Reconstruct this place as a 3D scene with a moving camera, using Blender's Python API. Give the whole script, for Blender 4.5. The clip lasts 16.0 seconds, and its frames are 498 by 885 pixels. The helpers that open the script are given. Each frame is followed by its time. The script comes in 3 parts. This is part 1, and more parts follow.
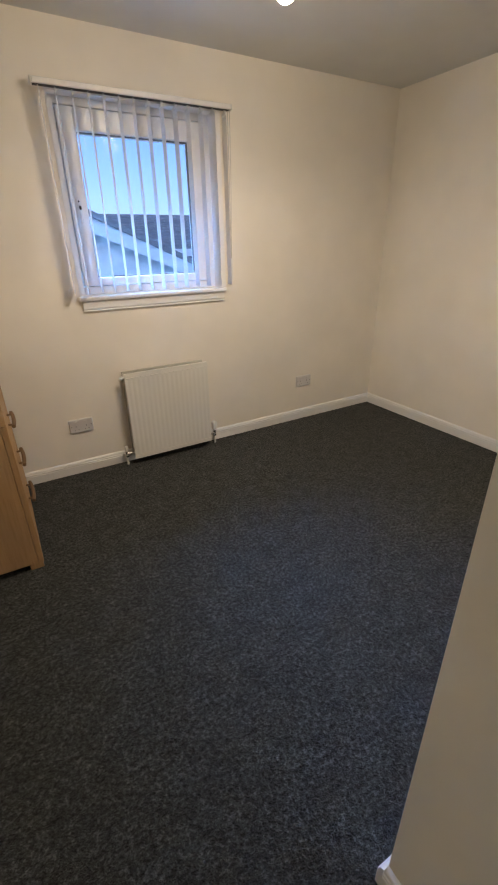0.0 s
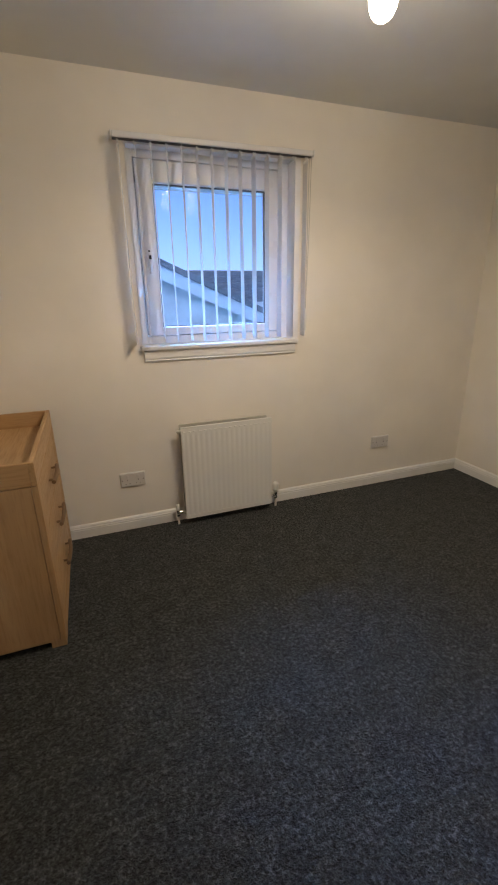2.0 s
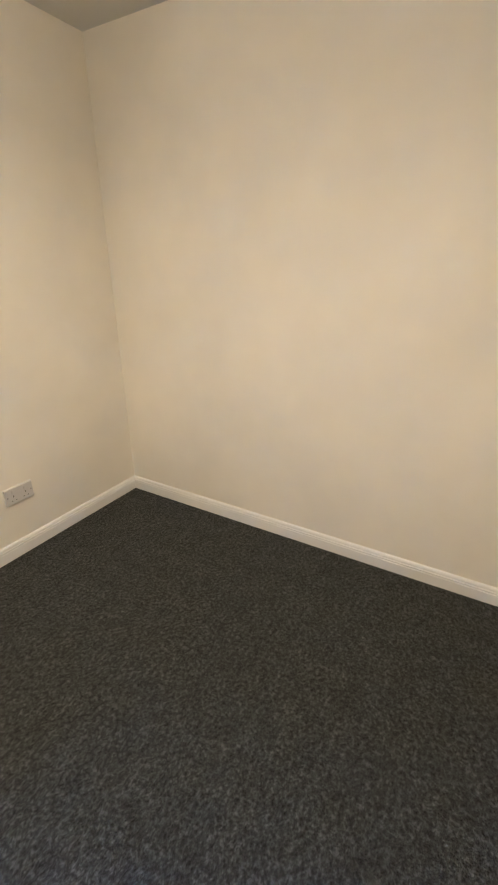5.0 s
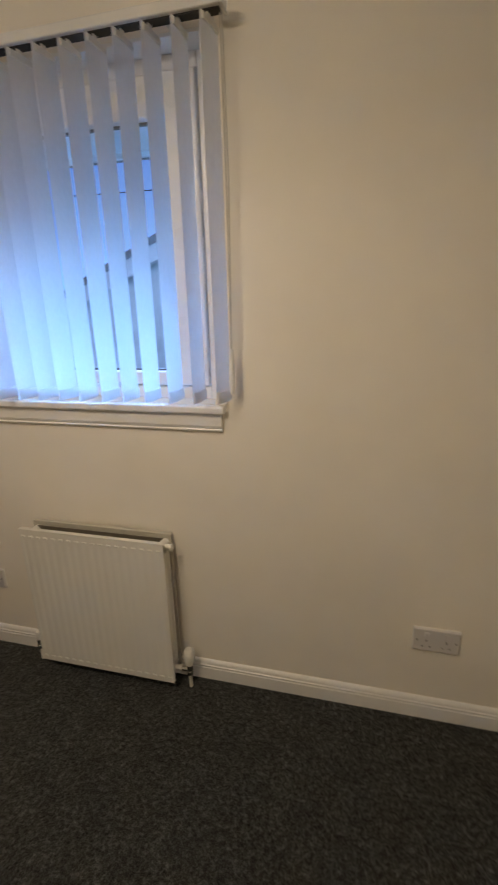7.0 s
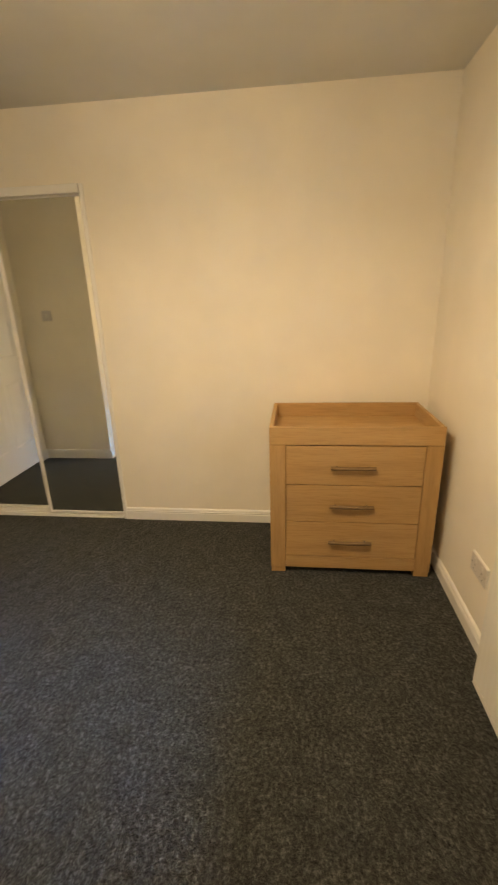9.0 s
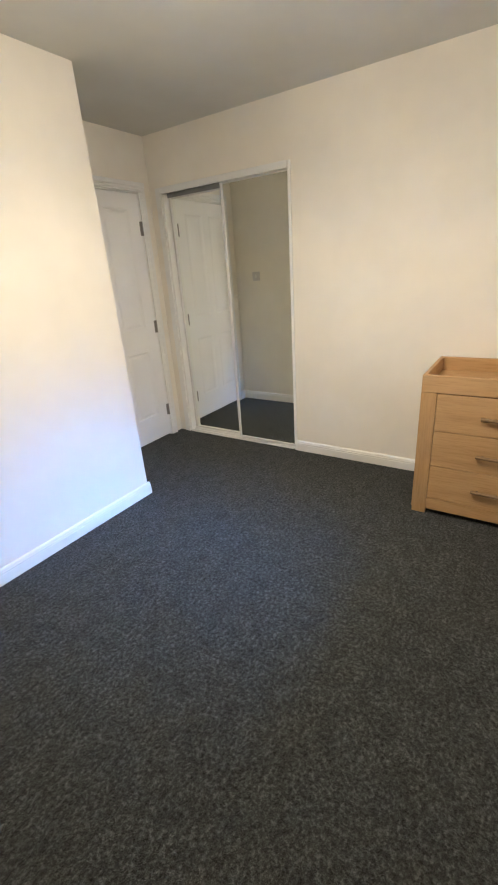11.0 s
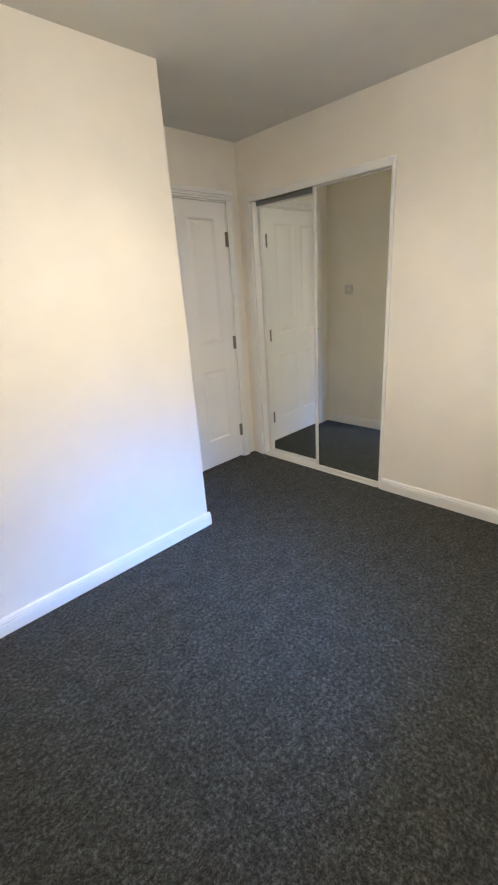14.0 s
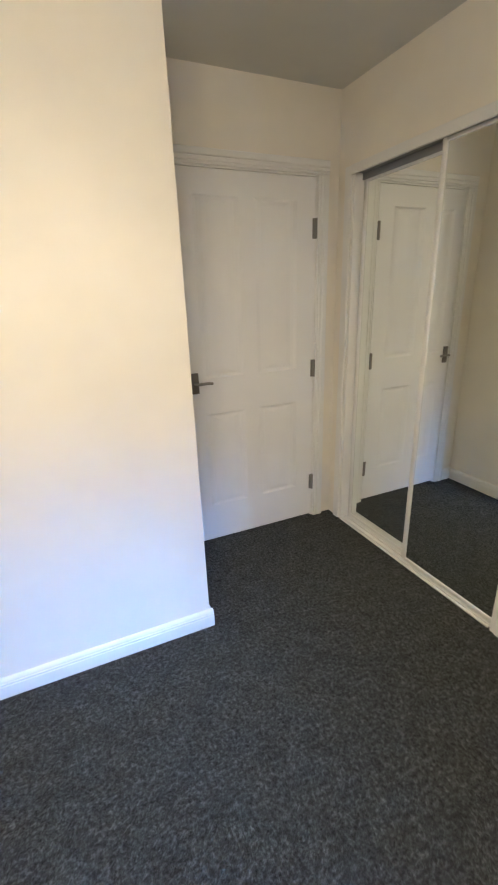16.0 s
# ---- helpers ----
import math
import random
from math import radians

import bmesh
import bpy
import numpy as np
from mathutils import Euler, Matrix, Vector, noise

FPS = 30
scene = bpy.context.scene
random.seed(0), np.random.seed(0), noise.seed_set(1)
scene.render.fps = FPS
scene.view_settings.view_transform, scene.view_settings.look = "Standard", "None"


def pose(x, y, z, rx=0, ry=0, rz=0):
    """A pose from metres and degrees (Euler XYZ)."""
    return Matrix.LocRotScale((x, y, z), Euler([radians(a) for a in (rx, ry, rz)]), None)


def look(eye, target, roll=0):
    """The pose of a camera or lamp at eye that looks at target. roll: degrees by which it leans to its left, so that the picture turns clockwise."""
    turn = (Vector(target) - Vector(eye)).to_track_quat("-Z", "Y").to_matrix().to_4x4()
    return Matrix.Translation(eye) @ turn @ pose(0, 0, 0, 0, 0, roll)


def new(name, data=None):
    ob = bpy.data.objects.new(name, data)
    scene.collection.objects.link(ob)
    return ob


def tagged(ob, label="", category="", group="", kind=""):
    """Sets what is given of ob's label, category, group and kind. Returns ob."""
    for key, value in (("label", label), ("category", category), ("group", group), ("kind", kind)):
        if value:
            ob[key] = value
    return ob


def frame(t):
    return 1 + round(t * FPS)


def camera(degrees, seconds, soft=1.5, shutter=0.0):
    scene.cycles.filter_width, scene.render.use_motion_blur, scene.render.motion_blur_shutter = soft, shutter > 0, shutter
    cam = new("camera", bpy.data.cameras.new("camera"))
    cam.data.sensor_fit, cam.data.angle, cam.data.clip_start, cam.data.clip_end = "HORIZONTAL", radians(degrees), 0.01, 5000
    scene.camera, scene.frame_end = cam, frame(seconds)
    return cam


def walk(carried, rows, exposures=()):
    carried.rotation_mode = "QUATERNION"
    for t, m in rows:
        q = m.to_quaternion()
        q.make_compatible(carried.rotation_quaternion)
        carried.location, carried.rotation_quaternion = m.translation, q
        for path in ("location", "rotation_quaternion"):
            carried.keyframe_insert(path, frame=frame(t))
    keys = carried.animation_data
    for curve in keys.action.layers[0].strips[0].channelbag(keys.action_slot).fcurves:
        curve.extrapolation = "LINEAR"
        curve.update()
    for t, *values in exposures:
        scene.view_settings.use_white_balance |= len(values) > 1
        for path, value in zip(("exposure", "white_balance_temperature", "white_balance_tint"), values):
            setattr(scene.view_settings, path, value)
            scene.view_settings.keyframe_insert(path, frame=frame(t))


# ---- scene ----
# ---------------------------------------------------------------- camera
cam = camera(61.0, 16.0, soft=2.0, shutter=0.2)
PATH = [
    (0, (0.599, -2.761, 1.389), (1.502, -1.193, 0.536), -1.0),
    (0.5, (0.621, -2.715, 1.363), (1.592, -1.15, 0.583), -1.0),
    (1, (0.649, -2.64, 1.351), (1.589, -0.978, 0.756), -2.2),
    (1.5, (0.723, -2.526, 1.379), (1.588, -0.84, 0.74), 0.1),
    (2, (0.777, -2.478, 1.363), (1.429, -0.701, 0.718), -1.0),
    (2.5, (0.886, -2.357, 1.314), (1.79, -0.737, 0.564), -1.5),
    (3, (1.005, -2.197, 1.362), (2.223, -0.744, 0.724), -2.3),
    (3.2, (1.024, -2.159, 1.351), (2.384, -0.827, 0.738), -2.8),
    (5.3, (1.836, -1.887, 1.4), (3.432, -0.974, 0.614), 0.2),
    (5.5, (1.931, -1.852, 1.403), (3.384, -0.726, 0.615), -1.5),
    (6, (2.208, -1.74, 1.419), (3.087, -0.071, 0.752), -1.8),
    (6.5, (2.304, -1.531, 1.386), (2.602, 0.336, 0.736), -1.1),
    (7, (2.401, -1.278, 1.403), (1.949, 0.579, 0.813), -1.2),
    (7.5, (2.455, -1.172, 1.378), (1.36, 0.394, 0.788), -1.4),
    (8, (2.535, -0.985, 1.396), (0.892, -0.018, 0.792), -1.4),
    (8.5, (2.505, -0.871, 1.394), (0.646, -0.476, 0.77), -1.8),
    (9, (2.491, -0.761, 1.414), (0.611, -0.98, 0.767), -1.8),
    (9.5, (2.585, -0.651, 1.436), (0.896, -1.408, 0.679), -2.4),
    (10, (2.703, -0.523, 1.397), (1.171, -1.559, 0.636), -4.4),
    (12.3, (2.903, -0.43, 1.398), (1.367, -1.464, 0.642), -3.8),
    (12.5, (2.9, -0.434, 1.404), (1.314, -1.383, 0.639), -3.3),
    (13, (2.877, -0.443, 1.393), (1.238, -1.289, 0.622), -2.6),
    (13.5, (2.702, -0.522, 1.376), (1.187, -1.607, 0.649), -3.7),
    (14, (2.517, -0.601, 1.402), (1.219, -1.957, 0.713), -4.0),
    (14.5, (2.279, -0.67, 1.371), (1.068, -2.1, 0.672), -3.4),
    (15, (2.072, -0.777, 1.377), (0.939, -2.258, 0.652), -2.1),
    (15.5, (1.79, -0.864, 1.381), (0.797, -2.454, 0.683), -2.1),
    (16, (1.537, -1.004, 1.423), (0.774, -2.73, 0.76), -2.0),
]
walk(cam, [(t, look(eye, target, roll)) for t, eye, target, roll in PATH],
     [(0.0, -0.2, 6400, 13), (2.0, -0.42, 6400, 13), (3.2, -0.18, 6950, 13), (5.4, 0.45, 6350, 10), (6.1, 0.45, 6150, 10), (6.5, 0.05, 6250, 10), (7.0, -0.76, 6900, 12), (7.5, -0.74, 7800, 11),
      (8.0, -0.52, 10000, 12), (8.5, -0.28, 12500, 12), (9.0, 0.26, 9200, 10), (9.5, 0.62, 6500, 10), (10.0, 0.58, 6150, 8), (12.5, 0.58, 5850, 8), (14.5, 0.5, 5900, 8), (16.0, 0.44, 6300, 7)])

# ---------------------------------------------------------------- light
world = bpy.data.worlds.new("dusk_sky")
scene.world = world
world.use_nodes = True
wn = world.node_tree.nodes
sky = wn.new("ShaderNodeTexSky")
sky.sky_type = "NISHITA"
sky.sun_disc = False
sky.sun_elevation = radians(42)
sky.sun_rotation = radians(180)
cool = wn.new("ShaderNodeMix")
cool.data_type, cool.blend_type = "RGBA", "MULTIPLY"
cool.inputs[0].default_value, cool.inputs[7].default_value = 1.0, (0.42, 0.58, 1.0, 1)
world.node_tree.links.new(sky.outputs[0], cool.inputs[6])
world.node_tree.links.new(cool.outputs[2], wn["Background"].inputs[0])
wn["Background"].inputs[1].default_value = 0.25
sun_data = bpy.data.lights.new("sun", "SUN")
sun_data.energy, sun_data.angle, sun_data.color = 1.3, radians(40), (0.42, 0.66, 1.0)
sun = new("sun", sun_data)
sun.matrix_world = look((0, -20, 18), (0, 0, 0))
# dusk skylight falling in through the window
day = bpy.data.lights.new("window_daylight", "AREA")
day.shape, day.size, day.size_y = "RECTANGLE", 3.4, 2.0
day.energy, day.color, day.spread = 265.0, (0.15, 0.42, 1.0), radians(58)
new("window_daylight", day).matrix_world = look((1.42, 1.25, 2.44), (1.48, 0.0, 1.28))
# small bright bulbs light the alcove by way of the mirrors, so indirect light is not clipped
scene.cycles.sample_clamp_indirect, scene.cycles.blur_glossy = 0.0, 0.35
LAMP_STRENGTH = 66.0
SPOT_WATTS = 15.8
LAMP_COLOR = (1.0, 0.84, 0.62)


# ---------------------------------------------------------------- materials
def mat(name, color, rough=0.6, metal=0.0, spec=0.5):
    m = bpy.data.materials.new(name)
    m.use_nodes = True
    b = m.node_tree.nodes["Principled BSDF"]
    b.inputs["Base Color"].default_value = (*color, 1)
    b.inputs["Roughness"].default_value = rough
    b.inputs["Metallic"].default_value = metal
    b.inputs["Specular IOR Level"].default_value = spec
    return m


def coords(m, scale=(1, 1, 1), kind="Object"):
    n, l = m.node_tree.nodes, m.node_tree.links
    tc, mp = n.new("ShaderNodeTexCoord"), n.new("ShaderNodeMapping")
    mp.inputs["Scale"].default_value = scale
    l.new(tc.outputs[kind], mp.inputs[0])
    return mp.outputs[0]


def noise_of(m, at, scale, detail=4.0, rough=0.55):
    t = m.node_tree.nodes.new("ShaderNodeTexNoise")
    t.inputs["Scale"].default_value, t.inputs["Detail"].default_value, t.inputs["Roughness"].default_value = scale, detail, rough
    m.node_tree.links.new(at, t.inputs["Vector"])
    return t.outputs["Fac"]


def ramp(m, fac, stops):
    r = m.node_tree.nodes.new("ShaderNodeValToRGB")
    els = r.color_ramp.elements
    while len(els) < len(stops):
        els.new(0.5)
    for e, (p, c) in zip(els, stops):
        e.position, e.color = p, (*c, 1)
    m.node_tree.links.new(fac, r.inputs[0])
    return r.outputs[0]


def mixed(m, fac, a, b, blend="MIX"):
    x = m.node_tree.nodes.new("ShaderNodeMix")
    x.data_type, x.blend_type = "RGBA", blend
    for sock, v in ((x.inputs[0], fac), (x.inputs[6], a), (x.inputs[7], b)):
        if isinstance(v, (int, float)):
            sock.default_value = v
        elif isinstance(v, tuple):
            sock.default_value = (*v, 1)
        else:
            m.node_tree.links.new(v, sock)
    return x.outputs[2]


def put(m, socket, value):
    m.node_tree.links.new(value, m.node_tree.nodes["Principled BSDF"].inputs[socket])


def bump(m, height, strength=0.3, distance=0.002):
    b = m.node_tree.nodes.new("ShaderNodeBump")
    b.inputs["Strength"].default_value, b.inputs["Distance"].default_value = strength, distance
    m.node_tree.links.new(height, b.inputs["Height"])
    put(m, "Normal", b.outputs[0])


def paint(name, color, rough, mottled=0.04, grain=260, strength=0.12):
    """Rolled or brushed paint: faint broad mottling, fine roller texture."""
    m = mat(name, color, rough)
    c = coords(m)
    broad, fine = noise_of(m, c, 2.3, 3), noise_of(m, c, grain, 2)
    low = tuple(v * (1 - mottled) for v in color)
    high = tuple(min(1, v * (1 + mottled)) for v in color)
    put(m, "Base Color", ramp(m, broad, [(0.3, low), (0.7, high)]))
    put(m, "Roughness", ramp(m, noise_of(m, c, 9, 2), [(0.3, (rough - 0.06,) * 3), (0.7, (rough + 0.06,) * 3)]))
    bump(m, fine, strength, 0.001)
    return m


def oak(name, along):
    """Oak-effect board, grain along x, y or z."""
    m = mat(name, (0.4, 0.24, 0.11), 0.48, 0, 0.4)
    s = [26.0, 26.0, 26.0]
    s["xyz".index(along)] = 1.6
    c = coords(m, tuple(s))
    wide, fine = noise_of(m, c, 0.7, 5, 0.6), noise_of(m, c, 5.0, 4, 0.7)
    base = ramp(m, wide, [(0.28, (0.41, 0.245, 0.11)), (0.5, (0.48, 0.295, 0.138)), (0.72, (0.53, 0.335, 0.165))])
    pores = ramp(m, fine, [(0.36, (0.84, 0.80, 0.75)), (0.52, (1, 1, 1))])
    put(m, "Base Color", mixed(m, 0.8, base, pores, "MULTIPLY"))
    put(m, "Roughness", ramp(m, fine, [(0.3, (0.58,) * 3), (0.7, (0.42,) * 3)]))
    bump(m, fine, 0.15, 0.0006)
    return m


def carpet_material():
    m = mat("charcoal_carpet", (0.03, 0.033, 0.04), 0.95, 0, 0.1)
    c = coords(m)
    v = m.node_tree.nodes.new("ShaderNodeTexVoronoi")
    v.inputs["Scale"].default_value = 150
    warp = m.node_tree.nodes.new("ShaderNodeTexNoise")
    warp.inputs["Scale"].default_value = 60
    m.node_tree.links.new(c, warp.inputs["Vector"])
    m.node_tree.links.new(mixed(m, 0.03, c, warp.outputs["Color"]), v.inputs["Vector"])
    fleck = noise_of(m, c, 68, 7, 0.9)
    patch = noise_of(m, c, 13, 6, 0.8)
    tone = ramp(m, fleck, [(0.40, (0.004, 0.0042, 0.004)), (0.50, (0.031, 0.0335, 0.032)), (0.62, (0.132, 0.143, 0.138))])
    worn = ramp(m, patch, [(0.34, (0.5, 0.5, 0.5)), (0.66, (1.4, 1.4, 1.4))])
    put(m, "Base Color", mixed(m, 1.0, tone, worn, "MULTIPLY"))
    hgt = mixed(m, 0.5, fleck, v.outputs["Distance"])
    bump(m, hgt, 1.0, 0.012)
    b = m.node_tree.nodes["Principled BSDF"]
    b.inputs["Sheen Weight"].default_value = 0.1
    b.inputs["Sheen Roughness"].default_value = 0.6
    return m


def fabric_material():
    """Thin woven blind fabric: light passes through it, and a little view."""
    m = bpy.data.materials.new("blind_fabric")
    m.use_nodes = True
    n, l = m.node_tree.nodes, m.node_tree.links
    n.remove(n["Principled BSDF"])
    d, t, p = n.new("ShaderNodeBsdfDiffuse"), n.new("ShaderNodeBsdfTranslucent"), n.new("ShaderNodeBsdfTransparent")
    c = coords(m, (1, 1, 0.15))
    weave = noise_of(m, c, 420, 2)
    col = ramp(m, weave, [(0.35, (0.85, 0.85, 0.85)), (0.65, (0.90, 0.90, 0.90))])
    l.new(col, d.inputs[0]), l.new(col, t.inputs[0])
    a, b = n.new("ShaderNodeMixShader"), n.new("ShaderNodeMixShader")
    a.inputs[0].default_value, b.inputs[0].default_value = 0.84, 0.04
    l.new(d.outputs[0], a.inputs[1]), l.new(t.outputs[0], a.inputs[2])
    l.new(a.outputs[0], b.inputs[1]), l.new(p.outputs[0], b.inputs[2])
    l.new(b.outputs[0], n["Material Output"].inputs[0])
    return m


def glow_material():
    m = mat("lit_glass", (0.9, 0.85, 0.75), 0.25)
    b = m.node_tree.nodes["Principled BSDF"]
    b.inputs["Emission Color"].default_value = (*LAMP_COLOR, 1)
    b.inputs["Emission Strength"].default_value = LAMP_STRENGTH
    return m


def glass_material():
    m = mat("window_glass", (1, 1, 1), 0.0)
    b = m.node_tree.nodes["Principled BSDF"]
    b.inputs["Transmission Weight"].default_value = 1.0
    b.inputs["IOR"].default_value = 1.15
    return m


def tile_roof_material(name, color):
    m = mat(name, color, 0.8)
    c = coords(m)
    put(m, "Base Color", ramp(m, noise_of(m, c, 3, 5, 0.7), [(0.3, tuple(v * 0.7 for v in color)), (0.7, tuple(v * 1.3 for v in color))]))
    bump(m, noise_of(m, c, 60, 3), 0.3, 0.005)
    return m


M_WALL = paint("cream_wall_paint", (0.86, 0.81, 0.725), 0.75)
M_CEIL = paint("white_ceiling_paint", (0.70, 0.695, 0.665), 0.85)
M_GLOSS = paint("white_gloss_paint", (0.84, 0.83, 0.81), 0.36, 0.015, 60, 0.015)
M_DOOR = paint("white_door_paint", (0.86, 0.85, 0.85), 0.38, 0.02, 60, 0.025)
M_UPVC = paint("white_upvc", (0.82, 0.82, 0.82), 0.3, 0.01, 200, 0.03)
M_RAD = paint("radiator_enamel", (0.80, 0.78, 0.72), 0.35, 0.02, 150, 0.03)
# radiator enamel with the shade behind the front panel put into its colour
M_RAD_BACK = paint("shaded_radiator_enamel", (0.56, 0.53, 0.46), 0.5, 0.06)
# grey-brown fin steel, its colour also carrying the shade down in the slot
M_FIN = paint("shaded_fin_steel", (0.16, 0.14, 0.11), 0.7, 0.15)
M_PLASTIC = paint("white_plastic", (0.78, 0.77, 0.73), 0.4, 0.02, 200, 0.03)
M_PLATE = paint("satin_steel_plate", (0.66, 0.635, 0.62), 0.42, 0.04, 200, 0.05)
M_DARK = mat("dark_slot", (0.02, 0.02, 0.02), 0.6)
M_SLOT = mat("grey_slot", (0.18, 0.17, 0.16), 0.6)
M_STEEL = mat("brushed_steel", (0.27, 0.255, 0.235), 0.42, 1.0)
M_HINGE = mat("dull_nickel", (0.24, 0.225, 0.21), 0.5, 0.35)
M_PLATE_DARK = mat("dark_nickel_plate", (0.17, 0.155, 0.14), 0.42, 0.4)
M_CHROME = mat("chrome", (0.75, 0.74, 0.72), 0.12, 1.0)
M_BRONZE = mat("antique_bronze", (0.22, 0.14, 0.075), 0.5, 0.4)
M_ALU = paint("white_track_aluminium", (0.80, 0.79, 0.77), 0.18, 0.015, 60, 0.012)
M_TRACK = mat("grey_track_aluminium", (0.32, 0.33, 0.34), 0.4, 0.6)
M_MIRROR = mat("silvered_mirror", (0.91, 0.93, 0.89), 0.015, 1.0)
M_OAK_Y = oak("oak_grain_across", "y")
M_OAK_X = oak("oak_grain_deep", "x")
M_OAK_Z = oak("oak_grain_upright", "z")
M_CARPET = carpet_material()
M_FABRIC = fabric_material()
M_GLOW = glow_material()
M_GLASS = glass_material()
M_CORD = mat("grey_cord", (0.55, 0.52, 0.47), 0.8)
M_RENDER = paint("grey_roughcast", (0.68, 0.68, 0.66), 0.9, 0.16, 30, 0.8)
M_BARGE = paint("pale_barge_paint", (0.75, 0.75, 0.75), 0.5)
M_SLATE = tile_roof_material("dark_roof_tile", (0.24, 0.24, 0.245))
M_GUTTER = mat("grey_gutter_plastic", (0.16, 0.16, 0.17), 0.4)
M_SOFFIT = paint("white_soffit_board", (0.7, 0.7, 0.7), 0.5)
M_GROUND = tile_roof_material("grass_and_paving", (0.07, 0.085, 0.05))


# ---------------------------------------------------------------- builders
ORIGIN = {}


def thing(name, at, label, category, group="", kind=""):
    ob = new(name)
    ob.location = at
    ob.empty_display_size = 0.05
    ORIGIN[ob] = Vector(at)
    return tagged(ob, label, category, group, kind)


def mesh_of(name, bm, material, smooth=False):
    me = bpy.data.meshes.new(name)
    bmesh.ops.recalc_face_normals(bm, faces=bm.faces)
    bm.to_mesh(me)
    bm.free()
    me.materials.append(material)
    if smooth:
        for p in me.polygons:
            p.use_smooth = True
        me.set_sharp_from_angle(angle=radians(35))
    return me


def part(name, bm, material, parent, label="", smooth=False):
    """One mesh object, built in world metres, hung under a thing or a part."""
    o = ORIGIN[parent]
    bmesh.ops.translate(bm, verts=bm.verts, vec=-o)
    ob = new(name, mesh_of(name, bm, material, smooth))
    ob.parent = parent
    ORIGIN[ob] = o
    return tagged(ob, label)


def structure(name, bm, material, label, category, smooth=False):
    ob = new(name, mesh_of(name, bm, material, smooth))
    ORIGIN[ob] = Vector((0, 0, 0))
    return tagged(ob, label, category, kind="structure")


def box(bm, x0, x1, y0, y1, z0, z1, bevel=0.0, seg=2):
    r = bmesh.ops.create_cube(bm, size=1)
    vs = r["verts"]
    for v in vs:
        v.co = Vector(((x0 + x1) / 2 + v.co.x * (x1 - x0), (y0 + y1) / 2 + v.co.y * (y1 - y0), (z0 + z1) / 2 + v.co.z * (z1 - z0)))
    if bevel:
        es = {e for v in vs for e in v.link_edges}
        bmesh.ops.bevel(bm, geom=list(es), offset=bevel, segments=seg, affect="EDGES", profile=0.5)
    return bm


def boxed(*args, **kw):
    return box(bmesh.new(), *args, **kw)


def tube(bm, pts, r, seg=10):
    """A round bar along a line of points."""
    pts = [Vector(p) for p in pts]
    rings = []
    for i, p in enumerate(pts):
        d = (pts[min(i + 1, len(pts) - 1)] - pts[max(i - 1, 0)]).normalized()
        side = d.cross(Vector((0.13, 0.31, 0.94))).normalized() if i == 0 else (side - d * side.dot(d)).normalized()
        up = d.cross(side)
        rings.append([bm.verts.new(p + (side * math.cos(a) + up * math.sin(a)) * r) for a in (2 * math.pi * k / seg for k in range(seg))])
    for a, b in zip(rings, rings[1:]):
        for k in range(seg):
            bm.faces.new((a[k], a[(k + 1) % seg], b[(k + 1) % seg], b[k]))
    bm.faces.new(rings[0]), bm.faces.new(rings[-1])
    return bm


def lathe(bm, at, axis, profile, seg=20):
    """Turns (radius, height) pairs about an axis through a point."""
    at, axis = Vector(at), Vector(axis).normalized()
    side = axis.orthogonal().normalized()
    up = axis.cross(side)
    rings = [[bm.verts.new(at + axis * h + (side * math.cos(a) + up * math.sin(a)) * r) for a in (2 * math.pi * k / seg for k in range(seg))] for r, h in profile]
    for a, b in zip(rings, rings[1:]):
        for k in range(seg):
            bm.faces.new((a[k], a[(k + 1) % seg], b[(k + 1) % seg], b[k]))
    bm.faces.new(rings[0]), bm.faces.new(rings[-1])
    return bm


def extrude_profile(bm, profile, a, b, out):
    """A moulding: (out, up) pairs swept from a to b along the floor or wall; out is the way it stands off."""
    a, b, out = Vector(a), Vector(b), Vector(out)
    along = (b - a).normalized()
    up = Vector((0, 0, 1)) if abs(along.z) < 0.5 else along.cross(out)
    ends = [[bm.verts.new(p + out * o + up * u) for o, u in profile] for p in (a, b)]
    k = len(profile)
    for i in range(k):
        bm.faces.new((ends[0][i], ends[0][(i + 1) % k], ends[1][(i + 1) % k], ends[1][i]))
    bm.faces.new(ends[0]), bm.faces.new(ends[1])
    return bm


# ---------------------------------------------------------------- shell
EAST, DOOR_Y, BUMP_X, BUMP_Y, HIGH = 3.505, -3.165, 1.095, -2.512, 2.38
WIN = (1.06, 1.99, 1.12, 2.10)          # window opening: x0, x1, z0, z1
ROBE = (-3.045, -1.922, 1.99)           # wardrobe opening: y0, y1, top
LEAF = (0.15, 0.912, 0.015, 1.985)      # door leaf: x0, x1, z0, z1

structure("floor", boxed(-0.8, EAST + 0.3, -4.2, 0.3, -0.15, 0), M_CARPET, "dark charcoal flecked loop-pile carpet", "carpet")
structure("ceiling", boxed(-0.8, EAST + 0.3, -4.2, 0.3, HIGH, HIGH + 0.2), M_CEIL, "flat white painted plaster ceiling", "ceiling")

